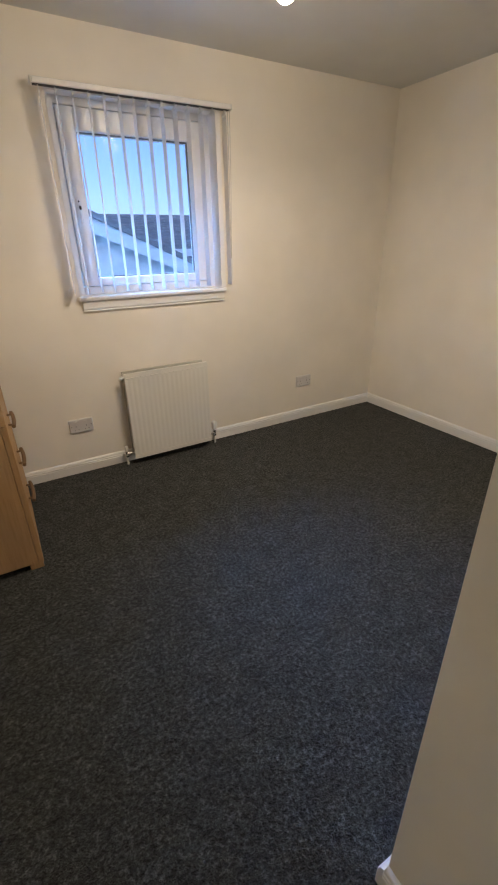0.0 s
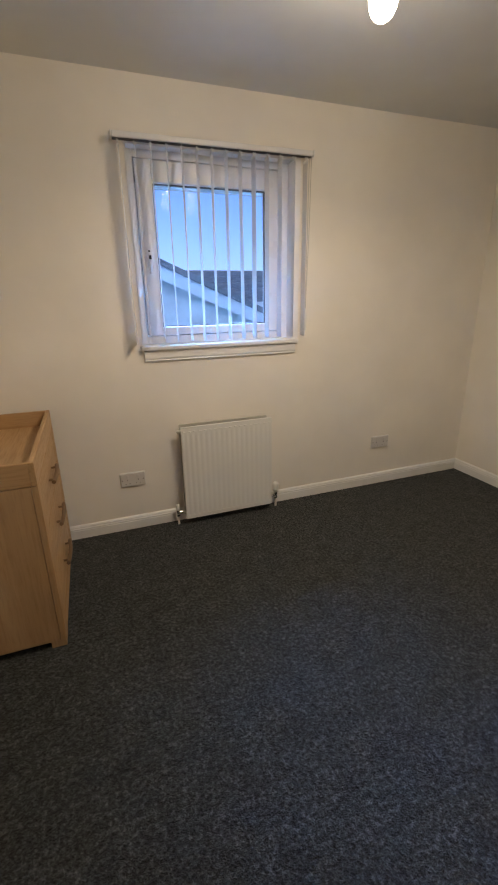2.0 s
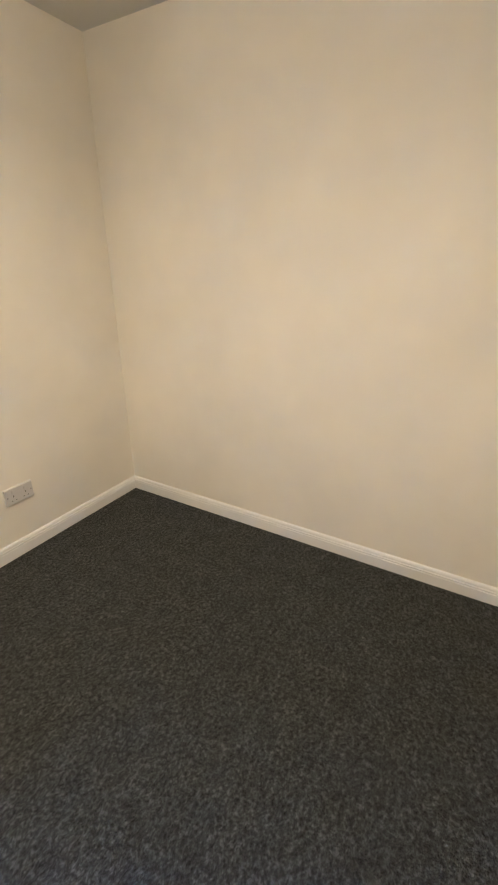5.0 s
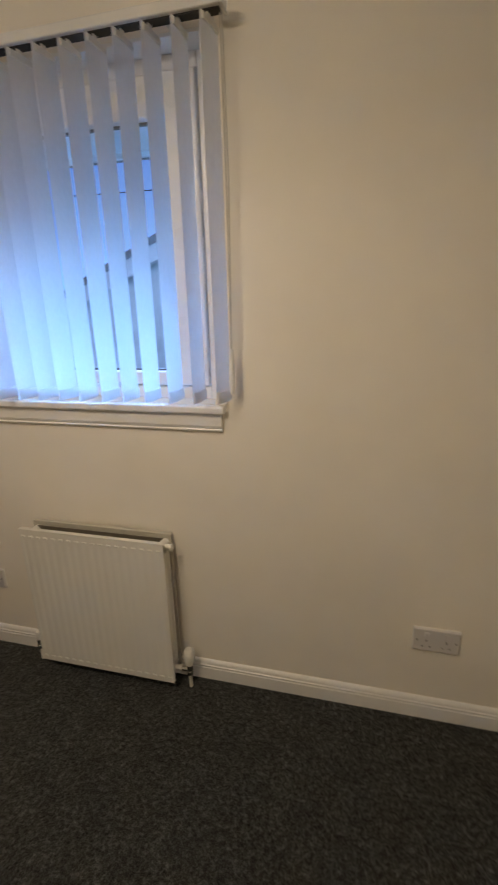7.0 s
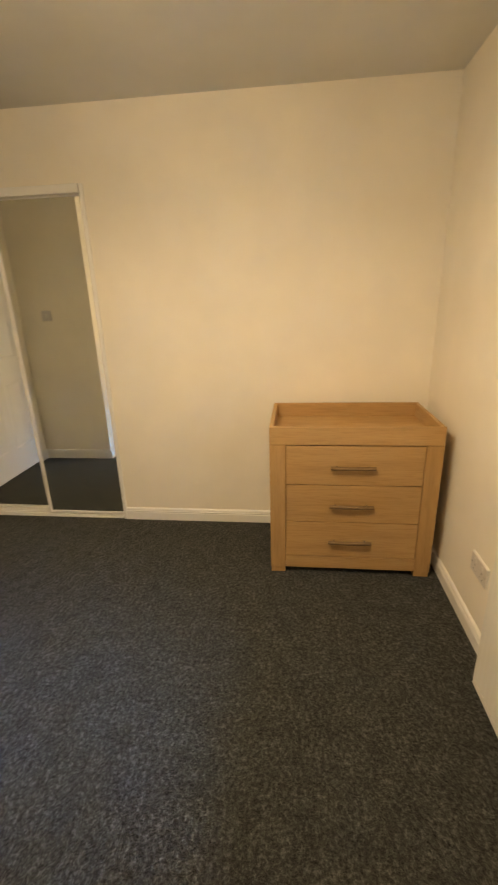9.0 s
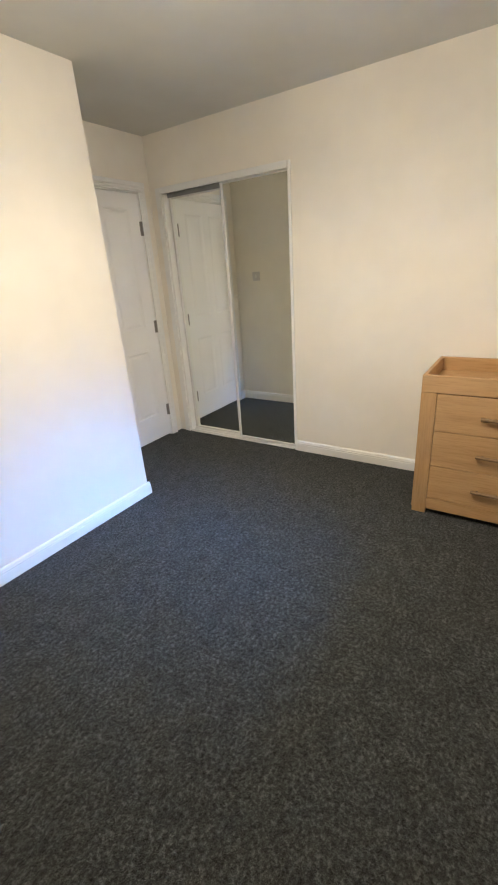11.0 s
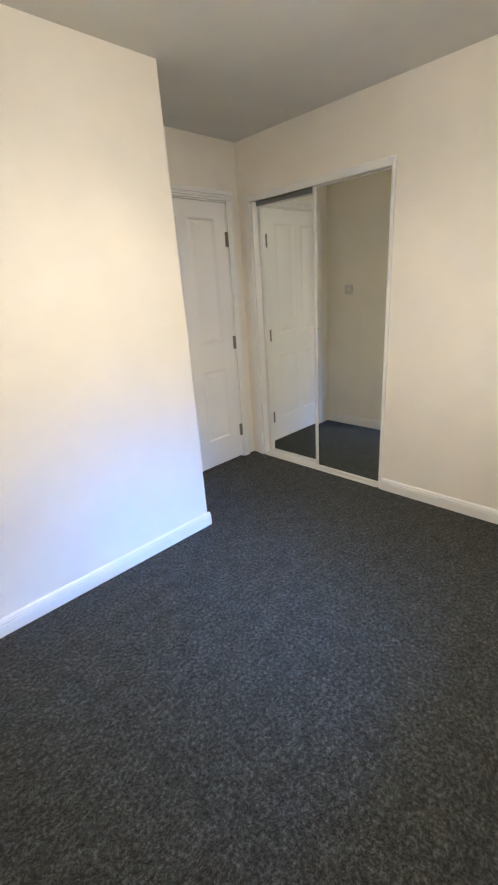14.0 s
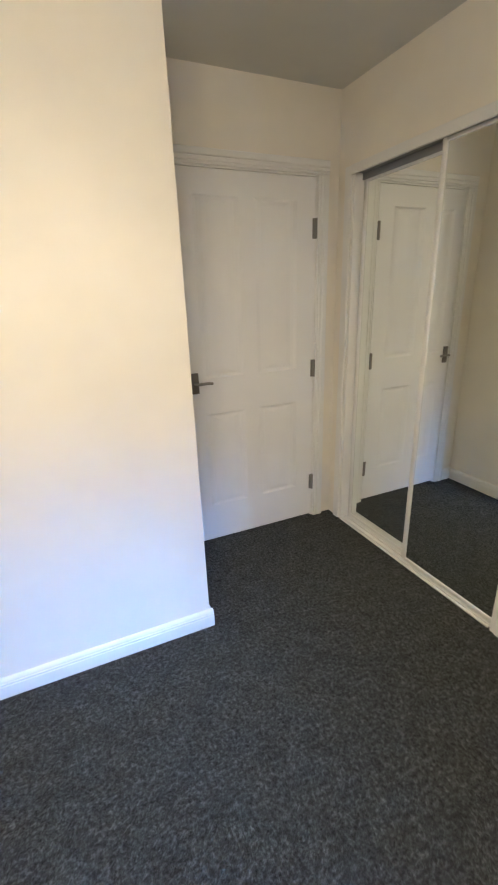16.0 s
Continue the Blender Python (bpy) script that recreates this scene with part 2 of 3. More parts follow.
bm = bmesh.new()
x0, x1, z0, z1 = WIN
box(bm, -0.1, x0, 0, 0.3, 0, HIGH), box(bm, x1, EAST + 0.1, 0, 0.3, 0, HIGH)
box(bm, x0, x1, 0, 0.3, 0, z0), box(bm, x0, x1, 0, 0.3, z1, HIGH)
structure("wall_north", bm, M_WALL, "cream painted plaster wall with a window opening", "wall")
structure("wall_east", boxed(EAST, EAST + 0.1, -2.612, 0, 0, HIGH), M_WALL, "plain cream painted plaster wall", "wall")
structure("wall_south", boxed(BUMP_X, EAST, BUMP_Y - 0.1, BUMP_Y, 0, HIGH), M_WALL, "cream painted partition wall ending in a square corner", "wall")
structure("wall_alcove", boxed(BUMP_X, BUMP_X + 0.1, DOOR_Y, BUMP_Y - 0.1, 0, HIGH), M_WALL, "cream painted side wall of the entrance alcove", "wall")
bm = bmesh.new()
y0, y1, top = ROBE
box(bm, -0.1, 0, y1, 0, 0, HIGH), box(bm, -0.1, 0, DOOR_Y, y0, 0, HIGH), box(bm, -0.1, 0, y0, y1, top, HIGH)
structure("wall_west", bm, M_WALL, "cream painted plaster wall with a built-in wardrobe opening", "wall")
bm = bmesh.new()
lx0, lx1, lz0, lz1 = LEAF
box(bm, -0.1, lx0 - 0.03, DOOR_Y - 0.12, DOOR_Y, 0, HIGH), box(bm, lx1 + 0.03, BUMP_X + 0.1, DOOR_Y - 0.12, DOOR_Y, 0, HIGH)
box(bm, lx0 - 0.03, lx1 + 0.03, DOOR_Y - 0.12, DOOR_Y, lz1 + 0.03, HIGH)
structure("wall_door", bm, M_WALL, "cream painted wall around the bedroom door", "wall")
# hall behind the door and the inside of the wardrobe, plain and closed
structure("wall_hall", boxed(-0.1, BUMP_X + 0.1, -4.2, -4.1, 0, HIGH), M_WALL, "plain wall of the hall behind the door", "wall")
structure("wall_hall_west", boxed(-0.2, -0.1, -4.2, DOOR_Y - 0.12, 0, HIGH), M_WALL, "plain side wall of the hall", "wall")
structure("wall_hall_east", boxed(BUMP_X + 0.1, BUMP_X + 0.2, -4.2, DOOR_Y, 0, HIGH), M_WALL, "plain side wall of the hall", "wall")
bm = bmesh.new()
box(bm, -0.75, -0.7, y0 - 0.1, y1 + 0.1, 0, HIGH), box(bm, -0.7, -0.1, y0 - 0.1, y0 - 0.02, 0, HIGH), box(bm, -0.7, -0.1, y1 + 0.02, y1 + 0.1, 0, HIGH)
structure("wall_wardrobe", bm, M_WALL, "plain back and sides inside the wardrobe", "wall")

# skirting boards: torus top with two grooves
SKIRT = [(0, 0), (0.016, 0), (0.016, 0.052), (0.0135, 0.055), (0.0155, 0.059), (0.0155, 0.064), (0.012, 0.067), (0.0125, 0.072), (0.009, 0.079), (0.004, 0.084), (0, 0.085)]
SKIRT_RUNS = [((0, 0, 0), (EAST, 0, 0), (0, -1, 0)), ((EAST, -0.0, 0), (EAST, BUMP_Y, 0), (-1, 0, 0)),
              ((BUMP_X - 0.016, BUMP_Y, 0), (EAST, BUMP_Y, 0), (0, 1, 0)), ((0, y1 + 0.017, 0), (0, 0, 0), (1, 0, 0)),
              ((BUMP_X, DOOR_Y, 0), (BUMP_X, BUMP_Y + 0.0, 0), (-1, 0, 0)), ((lx1 + 0.09, DOOR_Y, 0), (BUMP_X, DOOR_Y, 0), (0, 1, 0))]
for a, b, out in SKIRT_RUNS:
    structure("baseboard", extrude_profile(bmesh.new(), SKIRT, a, b, out), M_GLOSS, "white gloss skirting board with grooved top edge", "skirting board", True)


# ---------------------------------------------------------------- window
def window():
    x0, x1, z0, z1 = WIN
    w = thing("window_1", ((x0 + x1) / 2, 0.1, z0), "white plastic tilt window in the cream wall", "window", kind="structure")
    bm = bmesh.new()
    f = 0.045
    box(bm, x0, x0 + f, 0.075, 0.145, z0, z1, 0.004), box(bm, x1 - f, x1, 0.075, 0.145, z0, z1, 0.004)
    box(bm, x0 + f, x1 - f, 0.077, 0.143, z0, z0 + f, 0.004), box(bm, x0 + f, x1 - f, 0.077, 0.143, z1 - f, z1, 0.004)
    part("window_frame", bm, M_UPVC, w)
    gx0, gx1, gz0, gz1 = 1.196, 1.841, 1.215, 1.945
    sx0, sx1, sz0, sz1 = x0 + f + 0.004, x1 - f - 0.004, z0 + f + 0.004, z1 - f - 0.006
    bm = bmesh.new()
    box(bm, sx0, gx0, 0.06, 0.13, sz0, sz1, 0.006), box(bm, gx1, sx1, 0.06, 0.13, sz0, sz1, 0.006)
    box(bm, gx0, gx1, 0.062, 0.128, sz0, gz0, 0.006), box(bm, gx0, gx1, 0.062, 0.128, gz1, sz1, 0.006)
    sash = part("sash", bm, M_UPVC, w)
    bm = bmesh.new()
    g = 0.006
    box(bm, gx0, gx0 + g, 0.088, 0.1, gz0, gz1), box(bm, gx1 - g, gx1, 0.088, 0.1, gz0, gz1)
    box(bm, gx0 + g, gx1 - g, 0.088, 0.1, gz0, gz0 + g), box(bm, gx0 + g, gx1 - g, 0.088, 0.1, gz1 - g, gz1)
    part("gasket", bm, M_SLOT, sash, "dark grey rubber glazing gasket")
    pane = part("pane", boxed(gx0 + 0.001, gx1 - 0.001, 0.1, 0.104, gz0 + 0.001, gz1 - 0.001), M_GLASS, sash, "clear glass pane")
    pane.visible_shadow = False
    bm = boxed(1.138, 1.160, 0.052, 0.0595, 1.53, 1.63, 0.003)
    box(bm, 1.142, 1.156, 0.028, 0.042, 1.50, 1.60, 0.004), box(bm, 1.144, 1.154, 0.042, 0.052, 1.575, 1.595)
    hd = part("window_handle", bm, M_UPVC, sash, "white lever handle")
    part("keyhole", lathe(bmesh.new(), (1.149, 0.0515, 1.615), (0, -1, 0), [(0.005, 0), (0.005, 0.001)], 10), M_DARK, hd, "dark key hole")
    part("release_button", boxed(1.143, 1.155, 0.0265, 0.0285, 1.572, 1.592, 0.002), M_DARK, hd, "dark release button")
    part("window_sill", boxed(1.048, 2.018, -0.034, 0.074, 1.094, 1.119, 0.006), M_GLOSS, w, "white gloss window board")
    prof = [(0, 0), (0.011, 0), (0.014, 0.004), (0.011, 0.009), (0.0145, 0.014), (0.017, 0.02), (0.017, 0.058), (0.014, 0.061), (0, 0.061)]
    part("apron", extrude_profile(bmesh.new(), prof, (1.066, 0, 1.032), (2.004, 0, 1.032), (0, -1, 0)), M_GLOSS, w, "grooved white apron moulding")
    bm = bmesh.new()
    box(bm, 1.984, 2.022, -0.012, -0.0005, 1.12, 2.115, 0.003)
    part("casing", bm, M_GLOSS, w, "narrow white casing strips")
    bm = bmesh.new()
    box(bm, 1.0605, 1.068, 0.0, 0.075, 1.12, 2.099), box(bm, 1.982, 1.9895, 0.0, 0.075, 1.12, 2.099), box(bm, 1.068, 1.982, 0.0, 0.075, 2.0915, 2.0995)
    part("lining", bm, M_GLOSS, w, "white window lining")
    part("outer_sill", boxed(1.03, 2.02, 0.146, 0.36, 1.05, 1.118, 0.006), M_RENDER, w, "grey outer stone sill")
    return w


window()


def vertical_blind():
    b = thing("vertical_blind", (1.53, -0.057, 2.14), "white vertical fabric blind with tilted slats over the window", "blind")
    bm = boxed(1.0, 2.06, -0.083, -0.037, 2.094, 2.120, 0.004)
    for v in bm.verts:
        v.co.z += (v.co.x - 2.06) * 0.004
    part("headrail", bm, M_ALU, b, "white aluminium headrail")
    # solid dark strip: slot and shade below the rail put in as colour
    bm = boxed(1.004, 2.056, -0.071, -0.043, 2.0915, 2.0938)
    for v in bm.verts:
        v.co.z += (v.co.x - 2.06) * 0.004
    part("slot_shade_strip", bm, M_DARK, b, "dark strip for the slot and shade under the headrail")
    part("end_cap", boxed(2.0605, 2.067, -0.085, -0.035, 2.092, 2.122, 0.002), M_PLASTIC, b)
    part("end_cap", boxed(0.993, 0.9995, -0.085, -0.035, 2.0875, 2.1175, 0.002), M_PLASTIC, b)
    for x in (1.14, 1.92):
        part("bracket", boxed(x - 0.015, x + 0.015, -0.036, 0.0, 2.096, 2.122, 0.002), M_PLASTIC, b, "white wall bracket")
    # slat: 89 mm wide, slightly bowed, sewn hem at the foot
    bm = bmesh.new()
    rows, cols, wide, high = 10, 6, 0.089, 0.955
    grid = [[bm.verts.new((0.0035 * math.cos(math.pi * (c / cols - 0.5)), wide * (c / cols - 0.5), -0.012 - (high - 0.012) * r / rows)) for c in range(cols + 1)] for r in range(rows + 1)]
    for r in range(rows):
        for c in range(cols):
            bm.faces.new((grid[r][c], grid[r][c + 1], grid[r + 1][c + 1], grid[r + 1][c]))
    slat_mesh = mesh_of("slat", bm, M_FABRIC, True)
    hem = boxed(0.0008, 0.0048, -0.043, 0.043, -0.950, -0.920, 0.001, seg=1)
    hem_mesh = mesh_of("hem", hem, M_FABRIC)
    bm = boxed(-0.002, 0.002, -0.008, 0.008, -0.03, 0.004)
    box(bm, -0.0035, 0.0065, -0.036, 0.036, -0.03, -0.016)
    hook_mesh = mesh_of("hanger", bm, M_PLASTIC)
    for i in range(14):
        s = new("slat", slat_mesh)
        s.parent = b
        s.location = Vector((1.027 + i * 0.0768, -0.057, 2.094 - (13 - i) * 0.0003)) - ORIGIN[b]
        s.rotation_euler = (random.uniform(-0.003, 0.003), random.uniform(-0.004, 0.004), radians(-7 + random.uniform(-1.5, 1.5)))
        if i == 13:
            s.rotation_euler.z = radians(-12)
        for nm, me, lab in (("hem", hem_mesh, "sewn hem with a weight"), ("hanger", hook_mesh, "plastic hanger")):
            p = new(nm, me)
            p.parent = s
            tagged(p, lab)
    bm = tube(bmesh.new(), [(2.052, -0.052, 2.104), (2.054, -0.047, 1.75), (2.052, -0.044, 1.30)], 0.0016, 6)
    tube(bm, [(2.060, -0.062, 2.104), (2.062, -0.052, 1.75), (2.054, -0.046, 1.30)], 0.0016, 6)
    part("cord", bm, M_CORD, b, "thin grey pull cords")
    part("cord_weight", lathe(bmesh.new(), (2.053, -0.045, 1.30), (0, 0, -1), [(0.003, 0), (0.006, 0.01), (0.0085, 0.05), (0.009, 0.12), (0.006, 0.135)], 12), M_PLASTIC, b, "cream plastic cord weight", True)
    return b


vertical_blind()


# ---------------------------------------------------------------- radiator
def radiator():
    r = thing("radiator", (1.51, -0.06, 0.04), "white double-panel steel radiator with pressed ribs under the window", "radiator")
    x0, x1, z0, z1 = 1.222, 1.803, 0.046, 0.643

    def panel(yf, out, x0, x1, z0, z1):
        bm = bmesh.new()
        nx, zs = 18 * 6, (z0, z0 + 0.012, z0 + 0.035, z0 + 0.055, z1 - 0.055, z1 - 0.035, z1 - 0.012, z1)
        deep = (0, 0, 0, 1, 1, 0, 0, 0)
        front = []
        for zz, k in zip(zs, deep):
            row = []
            for i in range(nx + 1):
                u = i / nx
                rib = 0.5 - 0.5 * math.cos(2 * math.pi * u * 18)
                rib = min(1, max(0, (rib - 0.55) * 4)) if 0.02 < u < 0.98 else 0
                row.append(bm.verts.new((x0 + u * (x1 - x0), yf - out * 0.0016 * rib * k * -1, zz)))
            front.append(row)
        for a, b in zip(front, front[1:]):
            for i in range(nx):
                bm.faces.new((a[i], a[i + 1], b[i + 1], b[i]))
        box(bm, x0, x1, min(yf + out * 0.0042, yf + out * 0.013), max(yf + out * 0.0042, yf + out * 0.013), z0 + 0.002, z1 - 0.002, 0.003)
        box(bm, x0, x1, min(yf, yf + out * 0.017), max(yf, yf + out * 0.017), z1 - 0.003, z1 + 0.005, 0.002)
        # pressed seam studs along both edges
        for i in range(18):
            cx = x0 + (i + 0.5) / 18 * (x1 - x0)
            for cz in (z0 + 0.024, z1 - 0.024):
                box(bm, cx - 0.009, cx + 0.009, yf - 0.0035, yf + 0.004, cz - 0.004, cz + 0.004, 0.002, seg=1)
        return bm

    part("front_panel", panel(-0.106, 1, x0, x1, z0, z1), M_RAD, r, "front panel with pressed vertical ribs", True)
    part("back_panel", panel(-0.031, 1, x0 + 0.004, x1 - 0.004, z0, z1 - 0.002), M_RAD_BACK, r, "back panel, enamel darkened for shade", True)
    n = 40
    fin_mesh = mesh_of("convector_fin", boxed(-0.0007, 0.0007, -0.0925, -0.042, z0 + 0.06, z1 - 0.035), M_FIN)
    for i in range(n):
        fin = new("convector_fin", fin_mesh)
        fin.parent = r
        fin.location = Vector((x0 + 0.05 + i / (n - 1) * (x1 - x0 - 0.1), 0, 0)) - ORIGIN[r]
    # added dark sheet hiding the back panel, painted shade for the open top
    part("slot_shade_sheet", boxed(x0 + 0.03, x1 - 0.03, -0.041, -0.0375, z0 + 0.06, z1 - 0.012), M_FIN, r, "dark sheet added as shade inside the radiator slot")
    for x, d in ((x0 + 0.012, -1), (x1 - 0.012, 1)):
        # fluted end plate between the two panels
        prof = [(0.0, 0.0), (0.003, 0.008), (0.003, 0.022), (-0.002, 0.028), (-0.002, 0.036), (0.003, 0.042), (0.003, 0.052), (0.0, 0.056)]
        bm = bmesh.new()
        ring = [[bm.verts.new((x + d * (o + k), -0.090 + w, z)) for o, w in prof] for z in (z0 + 0.06, z1 - 0.05) for k in (0.0, -0.0012)]
        for i in range(len(prof) - 1):
            for a, b in ((0, 2), (3, 1), (1, 0), (2, 3)):
                bm.faces.new((ring[a][i], ring[a][i + 1], ring[b][i + 1], ring[b][i]))
        for i in (0, -1):
            bm.faces.new((ring[0][i], ring[1][i], ring[3][i], ring[2][i]))
        part("end_plate", bm, M_RAD, r, "fluted white end plate")
    for x, d in ((x0 + 0.025, -1), (x1 - 0.025, 1)):
        for z in (z0 + 0.035, z1 - 0.03):
            bm = tube(bmesh.new(), [(x, -0.088, z), (x, -0.022, z)], 0.016, 14)
            tube(bm, [(x, -0.062, z), (x + d * 0.034, -0.062, z)], 0.0105, 12)
            lathe(bm, (x + d * 0.034, -0.062, z), (d, 0, 0), [(0.0135, 0), (0.0135, 0.006), (0.007, 0.007), (0.007, 0.011)], 12)
            part("connector", bm, M_RAD, r, "white corner connector", True)
    for x in (1.36, 1.66):
        part("wall_bracket", boxed(x - 0.015, x + 0.015, -0.018, 0, 0.12, 0.56), M_RAD, r)
    # thermostatic valve on one side, chrome lockshield on the other
    v = part("thermostatic_valve", lathe(bmesh.new(), (1.851, -0.062, 0.105), (0, 0, 1), [(0.013, 0), (0.0145, 0.012), (0.0205, 0.016), (0.0215, 0.05), (0.0205, 0.062), (0.014, 0.07), (0.006, 0.072)], 20), M_PLASTIC, r, "white thermostatic valve head", True)
    bm = tube(bmesh.new(), [(1.80, -0.062, 0.081), (1.851, -0.062, 0.081)], 0.0095, 12)
    lathe(bm, (1.851, -0.062, 0.058), (0, 0, 1), [(0.010, 0), (0.0125, 0.003), (0.0125, 0.018), (0.011, 0.02), (0.0115, 0.046)], 8)
    part("valve_body", bm, M_CHROME, v, "chrome valve body", True)
    part("pipe", tube(bmesh.new(), [(1.851, -0.062, 0.06), (1.851, -0.062, 0.0)], 0.0075, 12), M_RAD, r, "white painted pipe", True)
    v = part("lockshield_valve", lathe(bmesh.new(), (1.176, -0.062, 0.100), (0, 0, 1), [(0.010, 0), (0.012, 0.006), (0.0125, 0.03), (0.010, 0.036), (0.004, 0.037)], 14), M_PLASTIC, r, "white lockshield cap", True)
    bm = tube(bmesh.new(), [(1.225, -0.062, 0.081), (1.176, -0.062, 0.081)], 0.0095, 12)
    lathe(bm, (1.176, -0.062, 0.055), (0, 0, 1), [(0.010, 0), (0.0135, 0.003), (0.0135, 0.018), (0.011, 0.02), (0.0125, 0.045)], 8)
    part("valve_body", bm, M_CHROME, v, "chrome valve body", True)
    part("pipe", tube(bmesh.new(), [(1.176, -0.062, 0.058), (1.176, -0.062, 0.0)], 0.0075, 12), M_RAD, r, "white painted pipe", True)
    return r


radiator()


# ---------------------------------------------------------------- sockets and switch
def double_socket(x0, z0):
    s = thing("wall_socket", (x0 + 0.0735, -0.001, z0), "satin grey double wall socket above the skirting", "socket", "double sockets on the window wall")
    part("faceplate", boxed(x0, x0 + 0.147, -0.011, 0.0, z0, z0 + 0.087, 0.004), M_PLATE, s)
    part("rim", boxed(x0 - 0.002, x0 + 0.149, -0.004, 0.0, z0 - 0.002, z0 + 0.089, 0.001), M_PLASTIC, s, "white backing rim")
    for c in (x0 + 0.042, x0 + 0.105):
        sw = part("rocker_switch", boxed(c - 0.007, c + 0.007, -0.0145, -0.0105, z0 + 0.056, z0 + 0.076, 0.0015), M_PLATE, s, "pale rocker switch")
        bm = bmesh.new()
        box(bm, c - 0.002, c + 0.002, -0.0116, -0.0108, z0 + 0.038, z0 + 0.047)
        box(bm, c - 0.0145, c - 0.0085, -0.0116, -0.0108, z0 + 0.018, z0 + 0.022)
        box(bm, c + 0.0085, c + 0.0145, -0.0116, -0.0108, z0 + 0.018, z0 + 0.022)
        part("pin_slots", bm, M_SLOT, s, "dark pin slots")
    for dx in (0.012, 0.135):
        part("screw", lathe(bmesh.new(), (x0 + dx, -0.0108, z0 + 0.0435), (0, -1, 0), [(0.0033, 0), (0.0033, 0.0008), (0.001, 0.0012)], 10), M_STEEL, s)
    return s


double_socket(0.852, 0.287)
double_socket(2.652, 0.289)

s = thing("light_switch", (BUMP_X, -2.918, 1.275), "square grey light switch on the alcove wall", "light switch")
part("faceplate", boxed(BUMP_X - 0.009, BUMP_X, -2.961, -2.875, 1.275, 1.361, 0.003), M_PLATE, s)
part("rocker", boxed(BUMP_X - 0.0135, BUMP_X - 0.0085, -2.926, -2.910, 1.303, 1.333, 0.0015), M_PLASTIC, s, "white rocker")


# ---------------------------------------------------------------- chest of drawers
def chest_of_drawers():
    x0, x1, y0, y1 = 0.042, 0.538, -0.889, -0.064
    top, rim = 0.822, 0.730
    d = thing("chest_of_drawers", ((x0 + x1) / 2, (y0 + y1) / 2, 0), "oak-effect three-drawer changing chest with raised tray top", "chest of drawers")
    t = 0.020
    tray = part("tray_floor", boxed(x0 + t, x1 - t, y0 + t, y1 - t, rim - 0.002, rim + 0.016), M_OAK_Y, d)
    part("tray_rim", boxed(x1 - t, x1, y0, y1, rim, top, 0.0025), M_OAK_Y, d, "front rail of the tray")
    part("tray_rim", boxed(x0, x0 + t, y0, y1, rim, top, 0.0025), M_OAK_Y, d)
    part("tray_rim", boxed(x0 + t, x1 - t, y0, y0 + t, rim, top - 0.0008, 0.0025), M_OAK_X, d)
    part("tray_rim", boxed(x0 + t, x1 - t, y1 - t, y1, rim, top - 0.0008, 0.0025), M_OAK_X, d)
    part("side_panel", boxed(x0 + 0.002, x1 - 0.024, y0 + 0.001, y0 + 0.021, 0.032, rim - 0.002, 0.002), M_OAK_Z, d)
    part("side_panel", boxed(x0 + 0.002, x1 - 0.024, y1 - 0.021, y1 - 0.001, 0.032, rim - 0.002, 0.002), M_OAK_Z, d)
    part("back_panel", boxed(x0 + 0.003, x0 + 0.009, y0 + 0.021, y1 - 0.021, 0.034, rim - 0.004), M_OAK_Y, d)
    for a, b in ((y0, y0 + 0.079), (y1 - 0.079, y1)):
        part("front_post", boxed(x1 - 0.023, x1, a, b, 0.032, rim - 0.002, 0.002), M_OAK_Z, d)
    part("bottom_rail", boxed(x1 - 0.023, x1 - 0.0005, y0 + 0.080, y1 - 0.080, 0.034, 0.104, 0.002), M_OAK_Y, d)
    part("bottom_panel", boxed(x0 + 0.01, x1 - 0.024, y0 + 0.022, y1 - 0.022, 0.04, 0.055), M_OAK_Y, d)
    for a, b in ((0.107, 0.309), (0.312, 0.517), (0.520, 0.7245)):
        dr = part("drawer", boxed(x1 - 0.021, x1 - 0.001, y0 + 0.0815, y1 - 0.0815, a, b, 0.002), M_OAK_Y, d)
        z = (a + b) / 2 - 0.004
        path = []
        ym = -0.482
        for i in range(13):
            u = -1 + i / 6
            path.append((x1 + 0.027 - 0.006 * u * u, ym + u * 0.108, z))
        bm = bmesh.new()
        tube(bm, path, 0.0092, 10)
        for u in (-0.72, 0.72):
            tube(bm, [(x1 - 0.001, ym + u * 0.108, z), (x1 + 0.0225, ym + u * 0.108, z)], 0.0052, 10)
        part("handle", bm, M_BRONZE, dr, "dark bronze bow handle", True)
    for xa in (x0 + 0.004, x1 - 0.062):
        for ya in (y0 + 0.003, y1 - 0.077):
            part("foot", boxed(xa, xa + 0.058, ya, ya + 0.074, 0, 0.0335, 0.002), M_OAK_Z, d)
    return d


chest_of_drawers()


